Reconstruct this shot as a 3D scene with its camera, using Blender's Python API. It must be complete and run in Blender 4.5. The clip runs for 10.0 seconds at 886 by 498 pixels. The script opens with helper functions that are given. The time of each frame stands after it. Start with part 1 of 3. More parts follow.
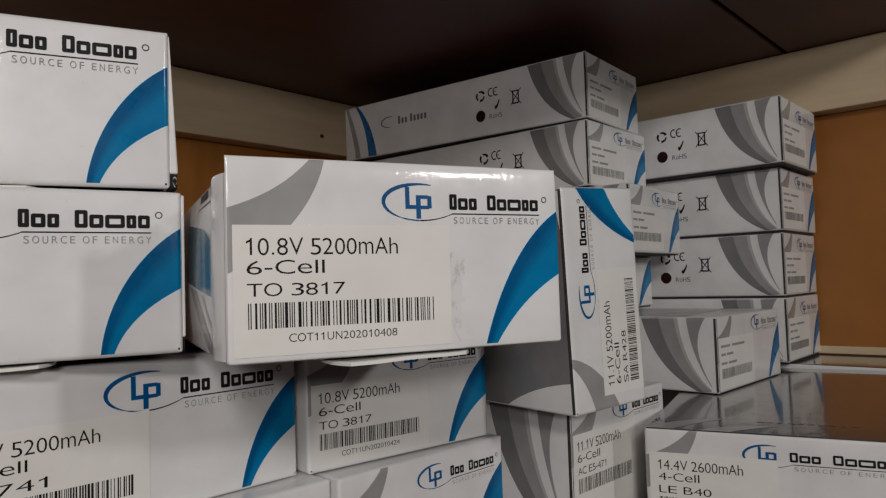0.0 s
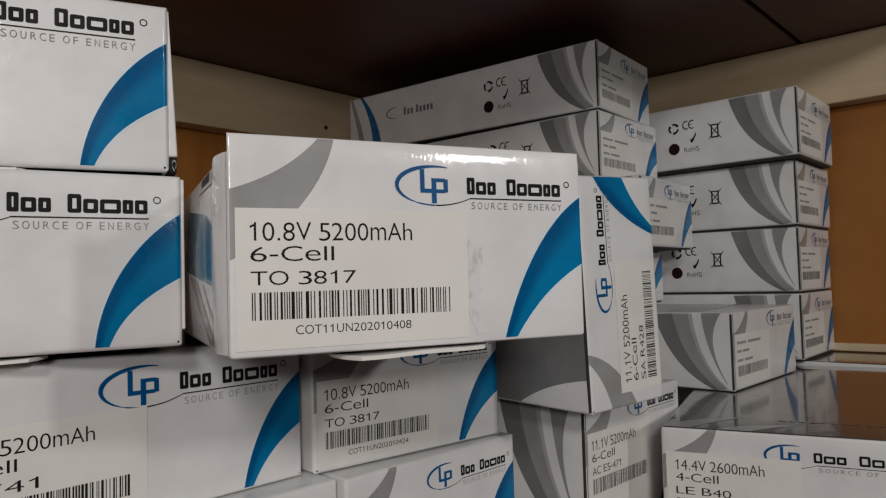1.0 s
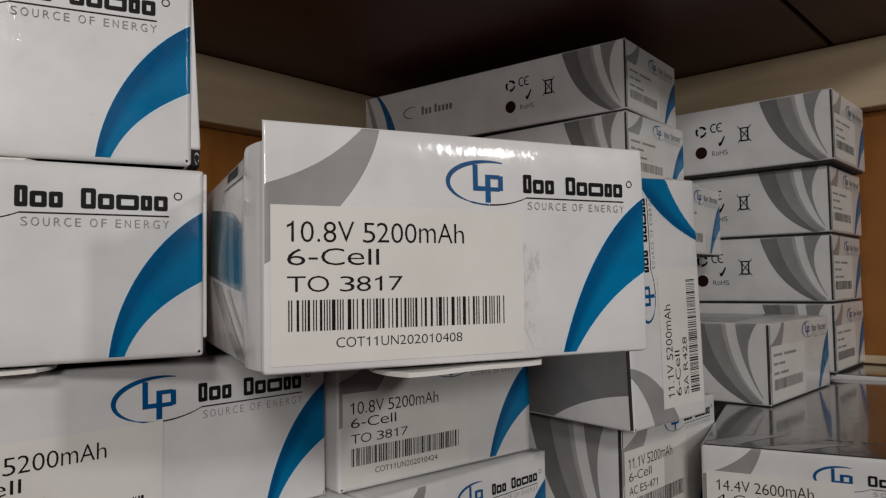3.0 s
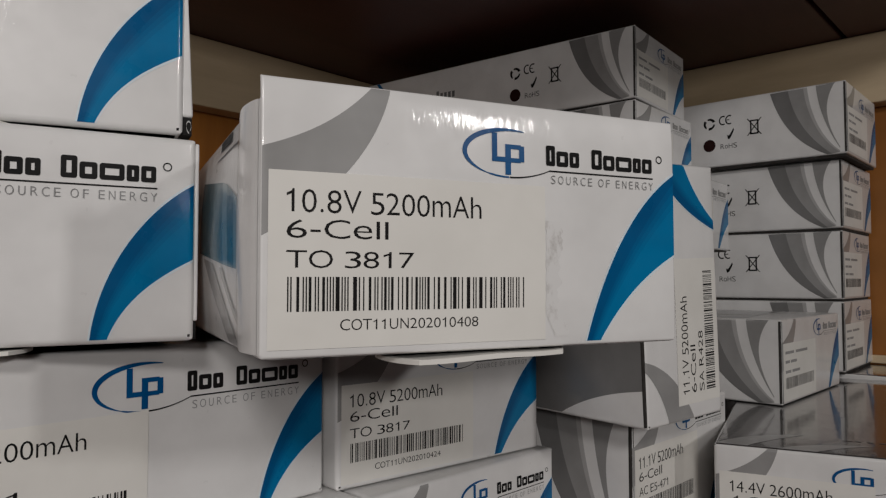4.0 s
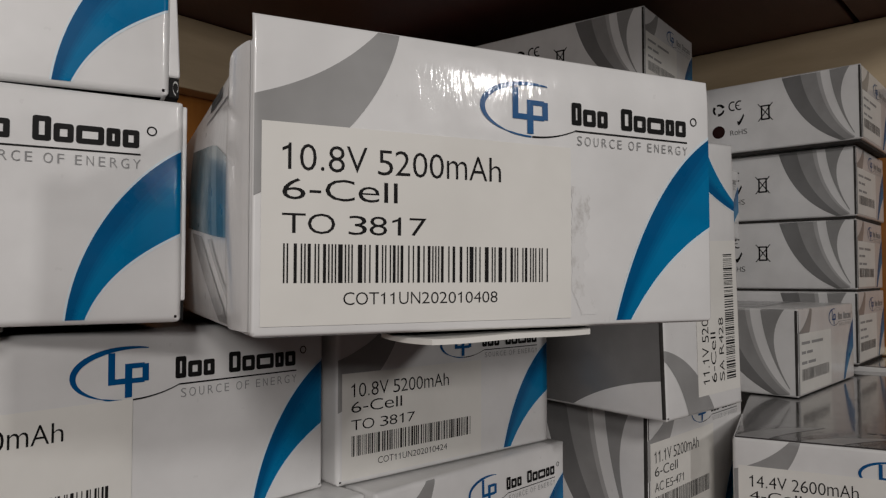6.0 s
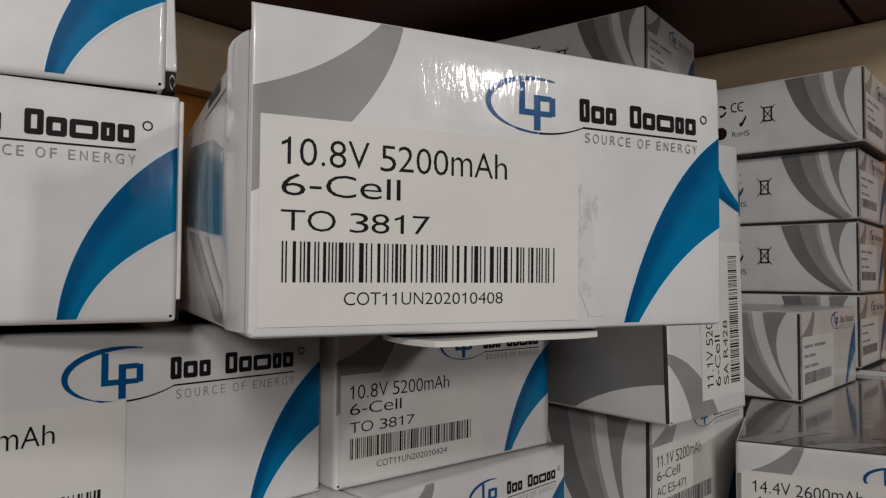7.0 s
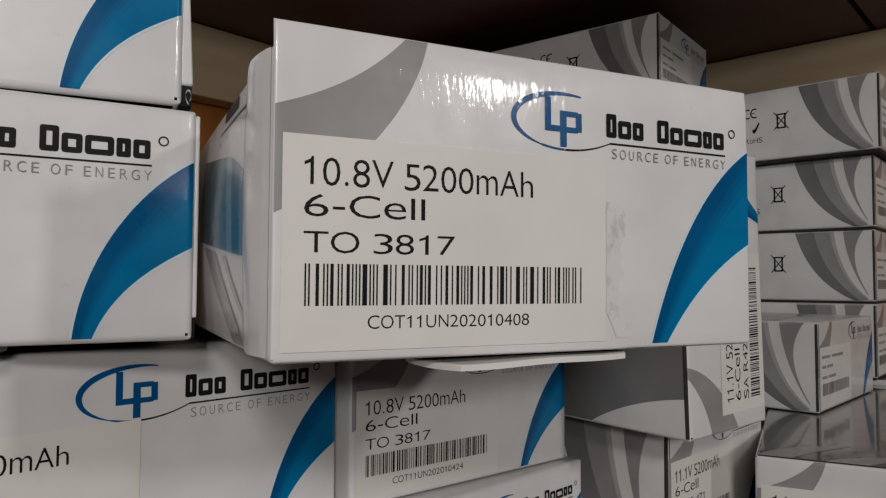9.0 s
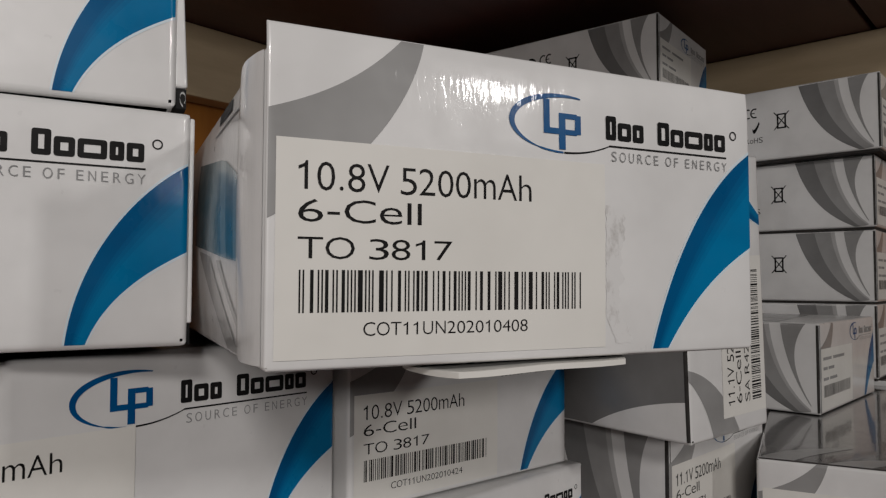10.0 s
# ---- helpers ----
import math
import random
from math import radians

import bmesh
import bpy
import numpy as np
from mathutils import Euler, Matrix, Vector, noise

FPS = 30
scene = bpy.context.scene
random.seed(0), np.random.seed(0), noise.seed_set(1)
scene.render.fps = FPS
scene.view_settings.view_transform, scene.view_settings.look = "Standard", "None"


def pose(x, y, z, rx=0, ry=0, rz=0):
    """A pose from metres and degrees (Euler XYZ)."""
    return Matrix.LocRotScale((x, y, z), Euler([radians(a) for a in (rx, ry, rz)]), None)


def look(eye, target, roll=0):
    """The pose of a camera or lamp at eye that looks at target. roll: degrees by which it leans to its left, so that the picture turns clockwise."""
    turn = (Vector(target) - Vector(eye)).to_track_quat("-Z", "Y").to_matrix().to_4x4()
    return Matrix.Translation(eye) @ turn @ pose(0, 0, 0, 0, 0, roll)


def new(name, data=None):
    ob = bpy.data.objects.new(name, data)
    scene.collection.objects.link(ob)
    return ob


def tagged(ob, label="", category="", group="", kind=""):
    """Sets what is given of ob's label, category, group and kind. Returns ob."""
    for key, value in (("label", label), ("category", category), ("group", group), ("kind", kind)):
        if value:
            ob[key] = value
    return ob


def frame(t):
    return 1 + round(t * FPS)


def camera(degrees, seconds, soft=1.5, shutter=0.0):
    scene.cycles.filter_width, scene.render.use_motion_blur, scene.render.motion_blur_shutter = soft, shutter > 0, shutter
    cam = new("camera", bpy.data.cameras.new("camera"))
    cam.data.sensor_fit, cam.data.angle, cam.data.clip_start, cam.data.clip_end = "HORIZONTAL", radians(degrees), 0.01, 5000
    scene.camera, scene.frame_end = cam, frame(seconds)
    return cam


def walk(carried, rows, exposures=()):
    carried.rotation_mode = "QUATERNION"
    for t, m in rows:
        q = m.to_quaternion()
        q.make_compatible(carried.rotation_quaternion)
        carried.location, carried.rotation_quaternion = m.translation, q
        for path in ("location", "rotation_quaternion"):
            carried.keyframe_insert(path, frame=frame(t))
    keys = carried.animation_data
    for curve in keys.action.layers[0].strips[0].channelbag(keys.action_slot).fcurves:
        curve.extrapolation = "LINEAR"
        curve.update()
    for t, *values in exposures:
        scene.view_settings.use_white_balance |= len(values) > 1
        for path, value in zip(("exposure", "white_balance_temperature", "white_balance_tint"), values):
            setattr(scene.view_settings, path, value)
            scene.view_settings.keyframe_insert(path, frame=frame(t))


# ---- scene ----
cam = camera(63.99, 10.0, soft=1.25)
# seconds, eye in metres, heading, tilt and roll in degrees
PATH = [
    (0, -0.00135, -0.00639, 0.25304, 0.424, 2.794, -1.813),
    (0.5, -0.00402, 0.00265, 0.25266, 0.190, 2.471, -1.511),
    (1, -0.00524, 0.00566, 0.25140, 0.575, 2.515, -1.604),
    (1.5, -0.00683, 0.00913, 0.25081, 0.702, 2.544, -1.513),
    (2, -0.01051, 0.01407, 0.25159, 0.531, 2.732, -1.264),
    (2.5, -0.01360, 0.01739, 0.25280, 0.804, 2.858, -1.108),
    (4, -0.02037, 0.03687, 0.24908, 0.537, 2.569, -0.087),
    (4.5, -0.02127, 0.04235, 0.24621, 0.303, 2.353, 0.411),
    (5, -0.02198, 0.04710, 0.24507, 0.342, 2.278, 0.113),
    (5.5, -0.02287, 0.04953, 0.24485, 0.364, 2.245, -0.143),
    (7, -0.02445, 0.05549, 0.24458, 0.201, 2.322, 0.295),
    (7.5, -0.02520, 0.05626, 0.24503, 0.099, 2.470, 0.326),
    (8, -0.02610, 0.05712, 0.24636, 0.518, 2.682, 0.289),
    (8.5, -0.02694, 0.05776, 0.24689, 0.649, 2.716, 0.260),
    (9, -0.02741, 0.05836, 0.24715, 0.729, 2.722, 0.239),
    (9.5, -0.02768, 0.05928, 0.24731, 0.708, 2.743, 0.237),
    (10, -0.02698, 0.06016, 0.24801, 0.726, 2.730, 0.106),
]
walk(cam, [(t, pose(x, y, z, 90 + tilt, 0, yaw) @ pose(0, 0, 0, 0, 0, roll)) for t, x, y, z, yaw, tilt, roll in PATH],
     exposures=[(0.0, -0.02), (2.5, -0.04), (4.0, -0.17), (10.0, -0.12)])

# ---- plan: the cupboard stands at this angle; u runs along its front, v into it ----
YAW = 49.0
UX, UY = math.cos(radians(YAW)), math.sin(radians(YAW))
CUP = pose(0, 0, 0, 0, 0, YAW)
BOARD_TOP, CEILING = 0.135, 0.438
SIDE_U, BACK_V, FRONT_V = 0.650, 0.556, 0.055
LEFT_U = -0.05

# ---- light ----
world = bpy.data.worlds.new("room_air")
scene.world = world
world.use_nodes = True
world.node_tree.nodes["Background"].inputs[0].default_value = (0.9, 0.88, 0.85, 1)
world.node_tree.nodes["Background"].inputs[1].default_value = 0.001


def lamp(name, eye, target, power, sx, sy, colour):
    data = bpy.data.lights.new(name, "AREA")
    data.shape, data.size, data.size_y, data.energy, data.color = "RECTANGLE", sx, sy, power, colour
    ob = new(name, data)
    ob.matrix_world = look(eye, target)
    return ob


# unseen lamps: frontal key split high and low, far one set by highlights
lamp("key_light_high", (0.05, -0.70, 0.63), (-0.02, 0.2, 0.26), 2.8, 0.20, 0.09, (1.0, 0.96, 0.935))
# added low lamp, reaches the rear cartons that the top board shades
lamp("key_light_low", (0.08, -0.92, 0.455), (-0.02, 0.2, 0.26), 3.0, 0.20, 0.08, (1.0, 0.96, 0.935))
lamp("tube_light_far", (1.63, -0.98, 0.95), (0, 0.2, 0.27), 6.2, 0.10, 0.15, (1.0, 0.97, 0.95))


# ---- materials ----
def material(name, base, rough=0.5, metal=0.0, coat=0.0, spec=0.5):
    m = bpy.data.materials.new(name)
    m.use_nodes = True
    b = m.node_tree.nodes["Principled BSDF"]
    b.inputs["Base Color"].default_value = (*base, 1)
    b.inputs["Roughness"].default_value = rough
    b.inputs["Metallic"].default_value = metal
    b.inputs["Coat Weight"].default_value = coat
    b.inputs["Coat Roughness"].default_value = 0.07
    b.inputs["Specular IOR Level"].default_value = spec
    return m, m.node_tree.nodes, m.node_tree.links, b


def coords(nodes, links, scale):
    c = nodes.new("ShaderNodeTexCoord")
    mp = nodes.new("ShaderNodeMapping")
    mp.inputs["Scale"].default_value = scale
    links.new(c.outputs["Object"], mp.inputs["Vector"])
    return mp.outputs["Vector"]


def noise_tex(nodes, links, vec, scale, detail=3.0, rough=0.55):
    n = nodes.new("ShaderNodeTexNoise")
    n.inputs["Scale"].default_value = scale
    n.inputs["Detail"].default_value = detail
    n.inputs["Roughness"].default_value = rough
    links.new(vec, n.inputs["Vector"])
    return n.outputs["Fac"]


def ramp(nodes, links, fac, stops):
    r = nodes.new("ShaderNodeValToRGB")
    while len(r.color_ramp.elements) < len(stops):
        r.color_ramp.elements.new(0.5)
    for e, (p, c) in zip(r.color_ramp.elements, stops):
        e.position, e.color = p, (*c, 1)
    links.new(fac, r.inputs["Fac"])
    return r.outputs["Color"]


def bump(nodes, links, b, facs, distance, varnish=False):
    prev = None
    for fac, strength in facs:
        n = nodes.new("ShaderNodeBump")
        n.inputs["Strength"].default_value = strength
        n.inputs["Distance"].default_value = distance
        links.new(fac, n.inputs["Height"])
        if prev:
            links.new(prev, n.inputs["Normal"])
        prev = n.outputs["Normal"]
    links.new(prev, b.inputs["Coat Normal" if varnish else "Normal"])


def coated(name, dark, light, rough, streak=0.15, coat=0.6, spec=0.5):
    """Printed, varnished carton: fine upright ridges and slow dents under the varnish, faint grime."""
    m, n, l, b = material(name, light, rough, coat=coat, spec=spec)
    broad = noise_tex(n, l, coords(n, l, (1, 1, 1)), 38, 4)
    l.new(ramp(n, l, broad, [(0.3, dark), (0.62, light)]), b.inputs["Base Color"])
    ridges = noise_tex(n, l, coords(n, l, (1, 1, 0.28)), 900, 2)
    dents = noise_tex(n, l, coords(n, l, (1, 1, 1)), 90, 2)
    bump(n, l, b, [(dents, 0.22)], 0.0004)
    bump(n, l, b, [(ridges, streak), (dents, 0.14)], 0.0004, True)
    wear = noise_tex(n, l, coords(n, l, (1, 1, 1)), 160, 3)
    l.new(ramp(n, l, wear, [(0.3, (rough * 0.8,) * 3), (0.7, (rough * 1.35,) * 3)]), b.inputs["Roughness"])
    return m


WHITE = coated("varnished_white_carton", (0.70, 0.69, 0.68), (0.80, 0.79, 0.78), 0.34)
BLUE = coated("blue_print", (0.0, 0.085, 0.25), (0.0, 0.135, 0.34), 0.30, coat=0.4, spec=0.35)
GLOSSY = coated("smooth_glossy_grey_print", (0.060, 0.055, 0.054), (0.090, 0.083, 0.081), 0.2, 0.03, 1.0)
GREY = coated("grey_print", (0.26, 0.255, 0.25), (0.34, 0.335, 0.33), 0.36)
DARK_GREY = coated("dark_grey_print", (0.145, 0.142, 0.14), (0.195, 0.192, 0.19), 0.36)
PALE = coated("pale_grey_print", (0.40, 0.39, 0.385), (0.47, 0.465, 0.46), 0.36)
NAVY = coated("navy_print", (0.0, 0.066, 0.21), (0.0, 0.108, 0.295), 0.34, coat=0.25, spec=0.2)
STICKER = coated("cream_sticker_paper", (0.735, 0.715, 0.67), (0.80, 0.78, 0.735), 0.5, 0.12, 0.0)
PALE_BLUE = coated("pale_blue_print", (0.64, 0.75, 0.82), (0.72, 0.81, 0.86), 0.34)
BLUES = [coated("sweep_blue", (0.0, 0.070 + 0.016 * k, 0.195 + 0.028 * k), (0.0, 0.102 + 0.021 * k, 0.265 + 0.034 * k), 0.30, coat=0.3, spec=0.12) for k in range(5)]
# print ink; also blacks out the shaded corner under the side flap
INK = coated("black_ink", (0.006, 0.006, 0.006), (0.014, 0.013, 0.013), 0.5, 0.1, 0.0, spec=0.12)
SOFT_INK = coated("thin_grey_ink", (0.14, 0.14, 0.14), (0.2, 0.2, 0.2), 0.45, 0.1, 0.0, spec=0.12)
SLOGAN_INK = coated("pale_slogan_ink", (0.25, 0.25, 0.25), (0.33, 0.33, 0.33), 0.45, 0.1, 0.0, spec=0.12)
# print of the far cartons: lower contrast put into paler ink colours
FAR_INK = coated("pale_far_ink", (0.27, 0.265, 0.26), (0.34, 0.335, 0.33), 0.45, 0.1, 0.0, spec=0.12)
FAR_DARK_INK = coated("dark_far_ink", (0.16, 0.155, 0.15), (0.22, 0.215, 0.21), 0.45, 0.1, 0.0, spec=0.12)
MAROON = coated("dark_maroon_ink", (0.016, 0.005, 0.005), (0.03, 0.01, 0.009), 0.45, 0.1, 0.0, spec=0.12)
# card core coloured near black, so that gaps and slits read as shaded
GAP_DARK = coated("gap_shade_card", (0.016, 0.014, 0.013), (0.032, 0.028, 0.025), 0.8, 0.2, 0.0)


def wood(name, dark, light, rough, scale, stretch, coat=0.0):
    m, n, l, b = material(name, light, rough, coat=coat)
    grain = noise_tex(n, l, coords(n, l, stretch), scale, 6, 0.65)
    broad = noise_tex(n, l, coords(n, l, (1, 1, 1)), 7, 3)
    mix = n.new("ShaderNodeMath")
    mix.operation = "MULTIPLY_ADD"
    mix.inputs[1].default_value = 0.6
    l.new(grain, mix.inputs[0])
    half = n.new("ShaderNodeMath")
    half.operation = "MULTIPLY"
    half.inputs[1].default_value = 0.4
    l.new(broad, half.inputs[0])
    l.new(half.outputs[0], mix.inputs[2])
    l.new(ramp(n, l, mix.outputs[0], [(0.35, dark), (0.65, light)]), b.inputs["Base Color"])
    bump(n, l, b, [(grain, 0.2)], 0.0004)
    return m


ORANGE_WOOD = wood("orange_plywood", (0.25, 0.088, 0.012), (0.38, 0.145, 0.024), 0.45, 60, (1, 0.12, 0.12))
CREAM_WOOD = wood("cream_painted_batten", (0.52, 0.40, 0.25), (0.68, 0.54, 0.36), 0.6, 50, (0.15, 0.15, 1))
BROWN_BOARD = wood("dark_brown_laminate", (0.066, 0.020, 0.015), (0.105, 0.034, 0.028), 0.5, 40, (0.1, 1, 1))
# room surfaces kept dark to hold down bounce and deepen the shadows
ROOM_GREY = wood("dim_room_grey", (0.13, 0.127, 0.122), (0.17, 0.166, 0.16), 0.85, 12, (1, 1, 1))
FLOOR_TILE = wood("grey_floor", (0.13, 0.125, 0.12), (0.19, 0.183, 0.175), 0.5, 9, (1, 1, 1))


# ---- mesh helpers ----
def part(name, bm, mat, parent=None, label=""):
    me = bpy.data.meshes.new(name)
    bm.to_mesh(me)
    bm.free()
    me.materials.append(mat)
    ob = new(name, me)
    if parent is not None:
        ob.parent = parent
    if label:
        ob["label"] = label
    return ob


def block(bm, x0, x1, y0, y1, z0, z1, bevel=0.0, segments=2):
    """A bevelled block between those limits."""
    made = bmesh.ops.create_cube(bm, size=1.0)["verts"]
    for v in made:
        v.co = Vector((x0 + (v.co.x + 0.5) * (x1 - x0), y0 + (v.co.y + 0.5) * (y1 - y0), z0 + (v.co.z + 0.5) * (z1 - z0)))
    if bevel:
        edges = list({e for v in made for e in v.link_edges})
        bmesh.ops.bevel(bm, geom=edges, offset=bevel, segments=segments, affect="EDGES", profile=0.5)
    return bm


def solid(name, x0, x1, y0, y1, z0, z1, mat, bevel=0.001, parent=None, label=""):
    return part(name, block(bmesh.new(), x0, x1, y0, y1, z0, z1, bevel), mat, parent, label)


# ---- the cupboard ----
def structure(ob, label, category):
    ob.matrix_world = CUP
    return tagged(ob, label, category, kind="structure")


structure(solid("shelf_board", LEFT_U - 0.02, SIDE_U + 0.02, 0.02, BACK_V + 0.02, BOARD_TOP - 0.02, BOARD_TOP, BROWN_BOARD),
          "dark brown shelf board under the stacked cartons", "shelf")
structure(solid("wall_back", LEFT_U - 0.02, SIDE_U + 0.02, BACK_V, BACK_V + 0.018, BOARD_TOP, CEILING, ORANGE_WOOD), "orange-brown plywood back wall of the cupboard", "wall")
structure(solid("wall_side", SIDE_U, SIDE_U + 0.018, FRONT_V, BACK_V, BOARD_TOP, CEILING, ORANGE_WOOD), "orange-brown plywood side wall of the cupboard", "wall")


def top_board():
    """Two dark boards that butt with an open joint."""
    bm = bmesh.new()
    block(bm, TOP_U, SIDE_U + 0.02, FRONT_V, JOINT_V - 0.0016, CEILING, CEILING + 0.018, 0.0012)
    block(bm, TOP_U, SIDE_U + 0.02, JOINT_V + 0.0016, BACK_V + 0.02, CEILING, CEILING + 0.018, 0.0012)
    block(bm, TOP_U, SIDE_U + 0.02, FRONT_V, BACK_V + 0.02, CEILING + 0.019, CEILING + 0.024)
    return part("ceiling", bm, BROWN_BOARD)


JOINT_V, TOP_U = 0.167, 0.10
structure(top_board(), "dark brown laminate board closing the shelf above", "ceiling")
BATTEN_LOW = 0.384
structure(solid("trim_side", SIDE_U - 0.020, SIDE_U, FRONT_V, BACK_V - 0.0205, BATTEN_LOW, CEILING - 0.0005, CREAM_WOOD, 0.0012), "cream painted wooden batten under the top board", "trim")
structure(solid("trim_foot", SIDE_U - 0.004, SIDE_U, FRONT_V, 0.16, 0.1852, 0.1915, CREAM_WOOD, 0.0008), "pale orange strip at the foot of the side wall", "trim")
structure(solid("trim_back", LEFT_U, SIDE_U - 0.0205, BACK_V - 0.020, BACK_V, BATTEN_LOW, CEILING - 0.0005, CREAM_WOOD, 0.0012), "cream painted wooden batten along the back wall", "trim")

nail = part("nail", bmesh.new(), BROWN_BOARD)
nail_mesh = bmesh.new()
bmesh.ops.create_cone(nail_mesh, cap_ends=True, segments=12, radius1=0.0022, radius2=0.0016, depth=0.0016)
nail_mesh.to_mesh(nail.data)
nail_mesh.free()
nail.matrix_world = CUP @ pose(0.432, BACK_V - 0.0206, 0.4004, 90, 0, 0)
tagged(nail, "small dark nail head driven into the cream batten", "nail")

# an added, unseen room in front of the cupboard, dark so little light bounces
structure(solid("floor", -1.25, 1.25, -2.2, 0.6, -1.02, -1.0, FLOOR_TILE), "unseen grey floor of the added room", "floor")
structure(solid("room_ceiling", -1.25, 1.25, -2.2, 0.6, 1.6, 1.62, ROOM_GREY), "unseen dark grey ceiling of the added room", "ceiling")
structure(solid("wall_room_front", -1.25, 1.25, -2.22, -2.2, -1.0, 1.6, ROOM_GREY), "unseen dark grey wall facing the cupboard", "wall")
structure(solid("wall_room_left", -1.27, -1.25, -2.2, 0.6, -1.0, 1.6, ROOM_GREY), "unseen dark grey side wall", "wall")
structure(solid("wall_room_right", 1.25, 1.27, -2.2, 0.6, -1.0, 1.6, ROOM_GREY), "unseen dark grey side wall", "wall")
structure(solid("cupboard_base", -1.25, 1.25, FRONT_V + 0.01, 0.6, -1.0, BOARD_TOP - 0.021, ORANGE_WOOD), "orange wooden cupboard front below the shelf", "cupboard")
structure(solid("cupboard_head", TOP_U + 0.01, 1.25, FRONT_V + 0.01, 0.6, CEILING + 0.0245, 1.6, ORANGE_WOOD), "orange wooden cupboard front above the shelf", "cupboard")
structure(solid("wall_room_back", -1.25, LEFT_U - 0.0205, BACK_V + 0.02, 0.6, BOARD_TOP - 0.02, 1.6, ROOM_GREY), "unseen dark grey wall beside the cupboard", "wall")
structure(solid("cupboard_right", SIDE_U + 0.0205, 1.25, FRONT_V + 0.01, 0.6, BOARD_TOP - 0.02, CEILING + 0.024, ORANGE_WOOD), "orange wooden cupboard front beside the shelf", "cupboard")

# ---- cartons ----
# Art is drawn in millimetres on a flat panel: x to the right, z up; lay() puts it on a side of the carton.
MM = 0.001


def swell(x, z, w, h, amount):
    return amount * (1 - (2 * x / w - 1) ** 2) * (1 - (2 * z / h - 1) ** 2)


EDGE, INSET = 1.3, 0.25


def edge_drop(a, length, r):
    e = max(min(a - INSET, length - INSET - a), 0.0)
    return 0.0 if e >= r else 0.75 * (r - math.sqrt(r * r - (r - e) ** 2))


class Face:
    """One side of a carton: lay(x, z, out) gives the place of a point of its art, in metres."""

    def __init__(self, w, h, origin, right, out, up=(0, 0, 1), amount=0.3, edge=EDGE, crown=0.0):
        self.edge, self.crown = edge, crown
        self.w, self.h, self.o, self.r, self.n, self.u, self.amount = w, h, Vector(origin), Vector(right), Vector(out), Vector(up), amount

    def lay(self, x, z, out=0.0):
        if z > self.h - 6.2:
            out -= self.crown * (z - self.h + 6.2) ** 2
        out += swell(x, z, self.w, self.h, self.amount) - max(edge_drop(x, self.w, self.edge), edge_drop(z, self.h, self.edge))
        return (self.o + self.r * x + self.u * z + self.n * out) * MM


def panel(face, inset=0.25, seam=0.0, notches=()):
    """A card panel with rounded edges, swelling a little in the middle."""
    bm = bmesh.new()
    w, h = face.w, face.h
    nx, nz = 16, 24 if face.crown else 8
    r = face.edge

    def spread(n, length):
        inner = [inset + r + (length - 2 * (inset + r)) * i / n for i in range(n + 1)]
        low = [inset + r * k for k in (0, 0.08, 0.25, 0.55)]
        return low + inner + [length - q for q in reversed(low)]

    xs, zs = spread(nx, w), spread(nz, h)
    if seam:
        xs = [min(max(x, seam), w - seam) for x in xs[3:-3]]
    grid = [[bm.verts.new(face.lay(x, z)) for x in xs] for z in zs]
    for j in range(len(zs) - 1):
        for i in range(len(xs) - 1):
            x, z = (xs[i] + xs[i + 1]) / 2, (zs[j] + zs[j + 1]) / 2
            if any(min(x, w - x) < 1.7 and min(z, h - z) < 1.7 and (x < w / 2) == (c[1] == "l") and (z < h / 2) == (c[0] == "b") for c in notches):
                continue
            f = bm.faces.new((grid[j][i], grid[j][i + 1], grid[j + 1][i + 1], grid[j + 1][i]))
            f.smooth = True
    return bm


def band(face, left, right, out=0.1, n=56):
    """A printed shape between two curves, each a Bezier of three or four points."""
    def curve(points, t):
        points = [Vector(p) for p in points]
        while len(points) > 1:
            points = [a.lerp(b, t) for a, b in zip(points, points[1:])]
        return points[0]
    bm = bmesh.new()
    rows = []
    for i in range(n + 1):
        a, b = curve(left, i / n), curve(right, i / n)
        rows.append([bm.verts.new(face.lay(*a.lerp(b, k / 4), out)) for k in range(5)])
    for p, q in zip(rows, rows[1:]):
        for k in range(4):
            f = bm.faces.new((p[k], p[k + 1], q[k + 1], q[k]))
            f.smooth = True
    bmesh.ops.recalc_face_normals(bm, faces=bm.faces)
    if bm.faces and sum((f.normal.dot(face.n) for f in bm.faces)) < 0:
        bmesh.ops.reverse_faces(bm, faces=bm.faces)
    return bm


def bars(face, rects, out=0.13, bm=None):
    """Flat printed bars (x0, x1, z0, z1)."""
    bm = bm or bmesh.new()
    for x0, x1, z0, z1 in rects:
        n = max(1, int((x1 - x0) / 6))
        lower = [bm.verts.new(face.lay(x0 + (x1 - x0) * i / n, z0, out)) for i in range(n + 1)]
        upper = [bm.verts.new(face.lay(x0 + (x1 - x0) * i / n, z1, out)) for i in range(n + 1)]
        for i in range(n):
            bm.faces.new((lower[i], lower[i + 1], upper[i + 1], upper[i]))
    return bm


def ring(face, cx, cz, rx, rz, a0, a1, thick, out=0.13, n=40, bm=None):
    """A printed arc of an ellipse; thick(t) is its width on the way."""
    bm = bm or bmesh.new()
    last = None
    for i in range(n + 1):
        t = i / n
        a = radians(a0 + (a1 - a0) * t)
        k = thick(t) / 2
        c, s = math.cos(a), math.sin(a)
        pair = [bm.verts.new(face.lay(cx + (rx + d) * c, cz + (rz + d) * s, out)) for d in (-k, k)]
        if last:
            bm.faces.new((last[0], last[1], pair[1], pair[0]))
        last = pair
    return bm


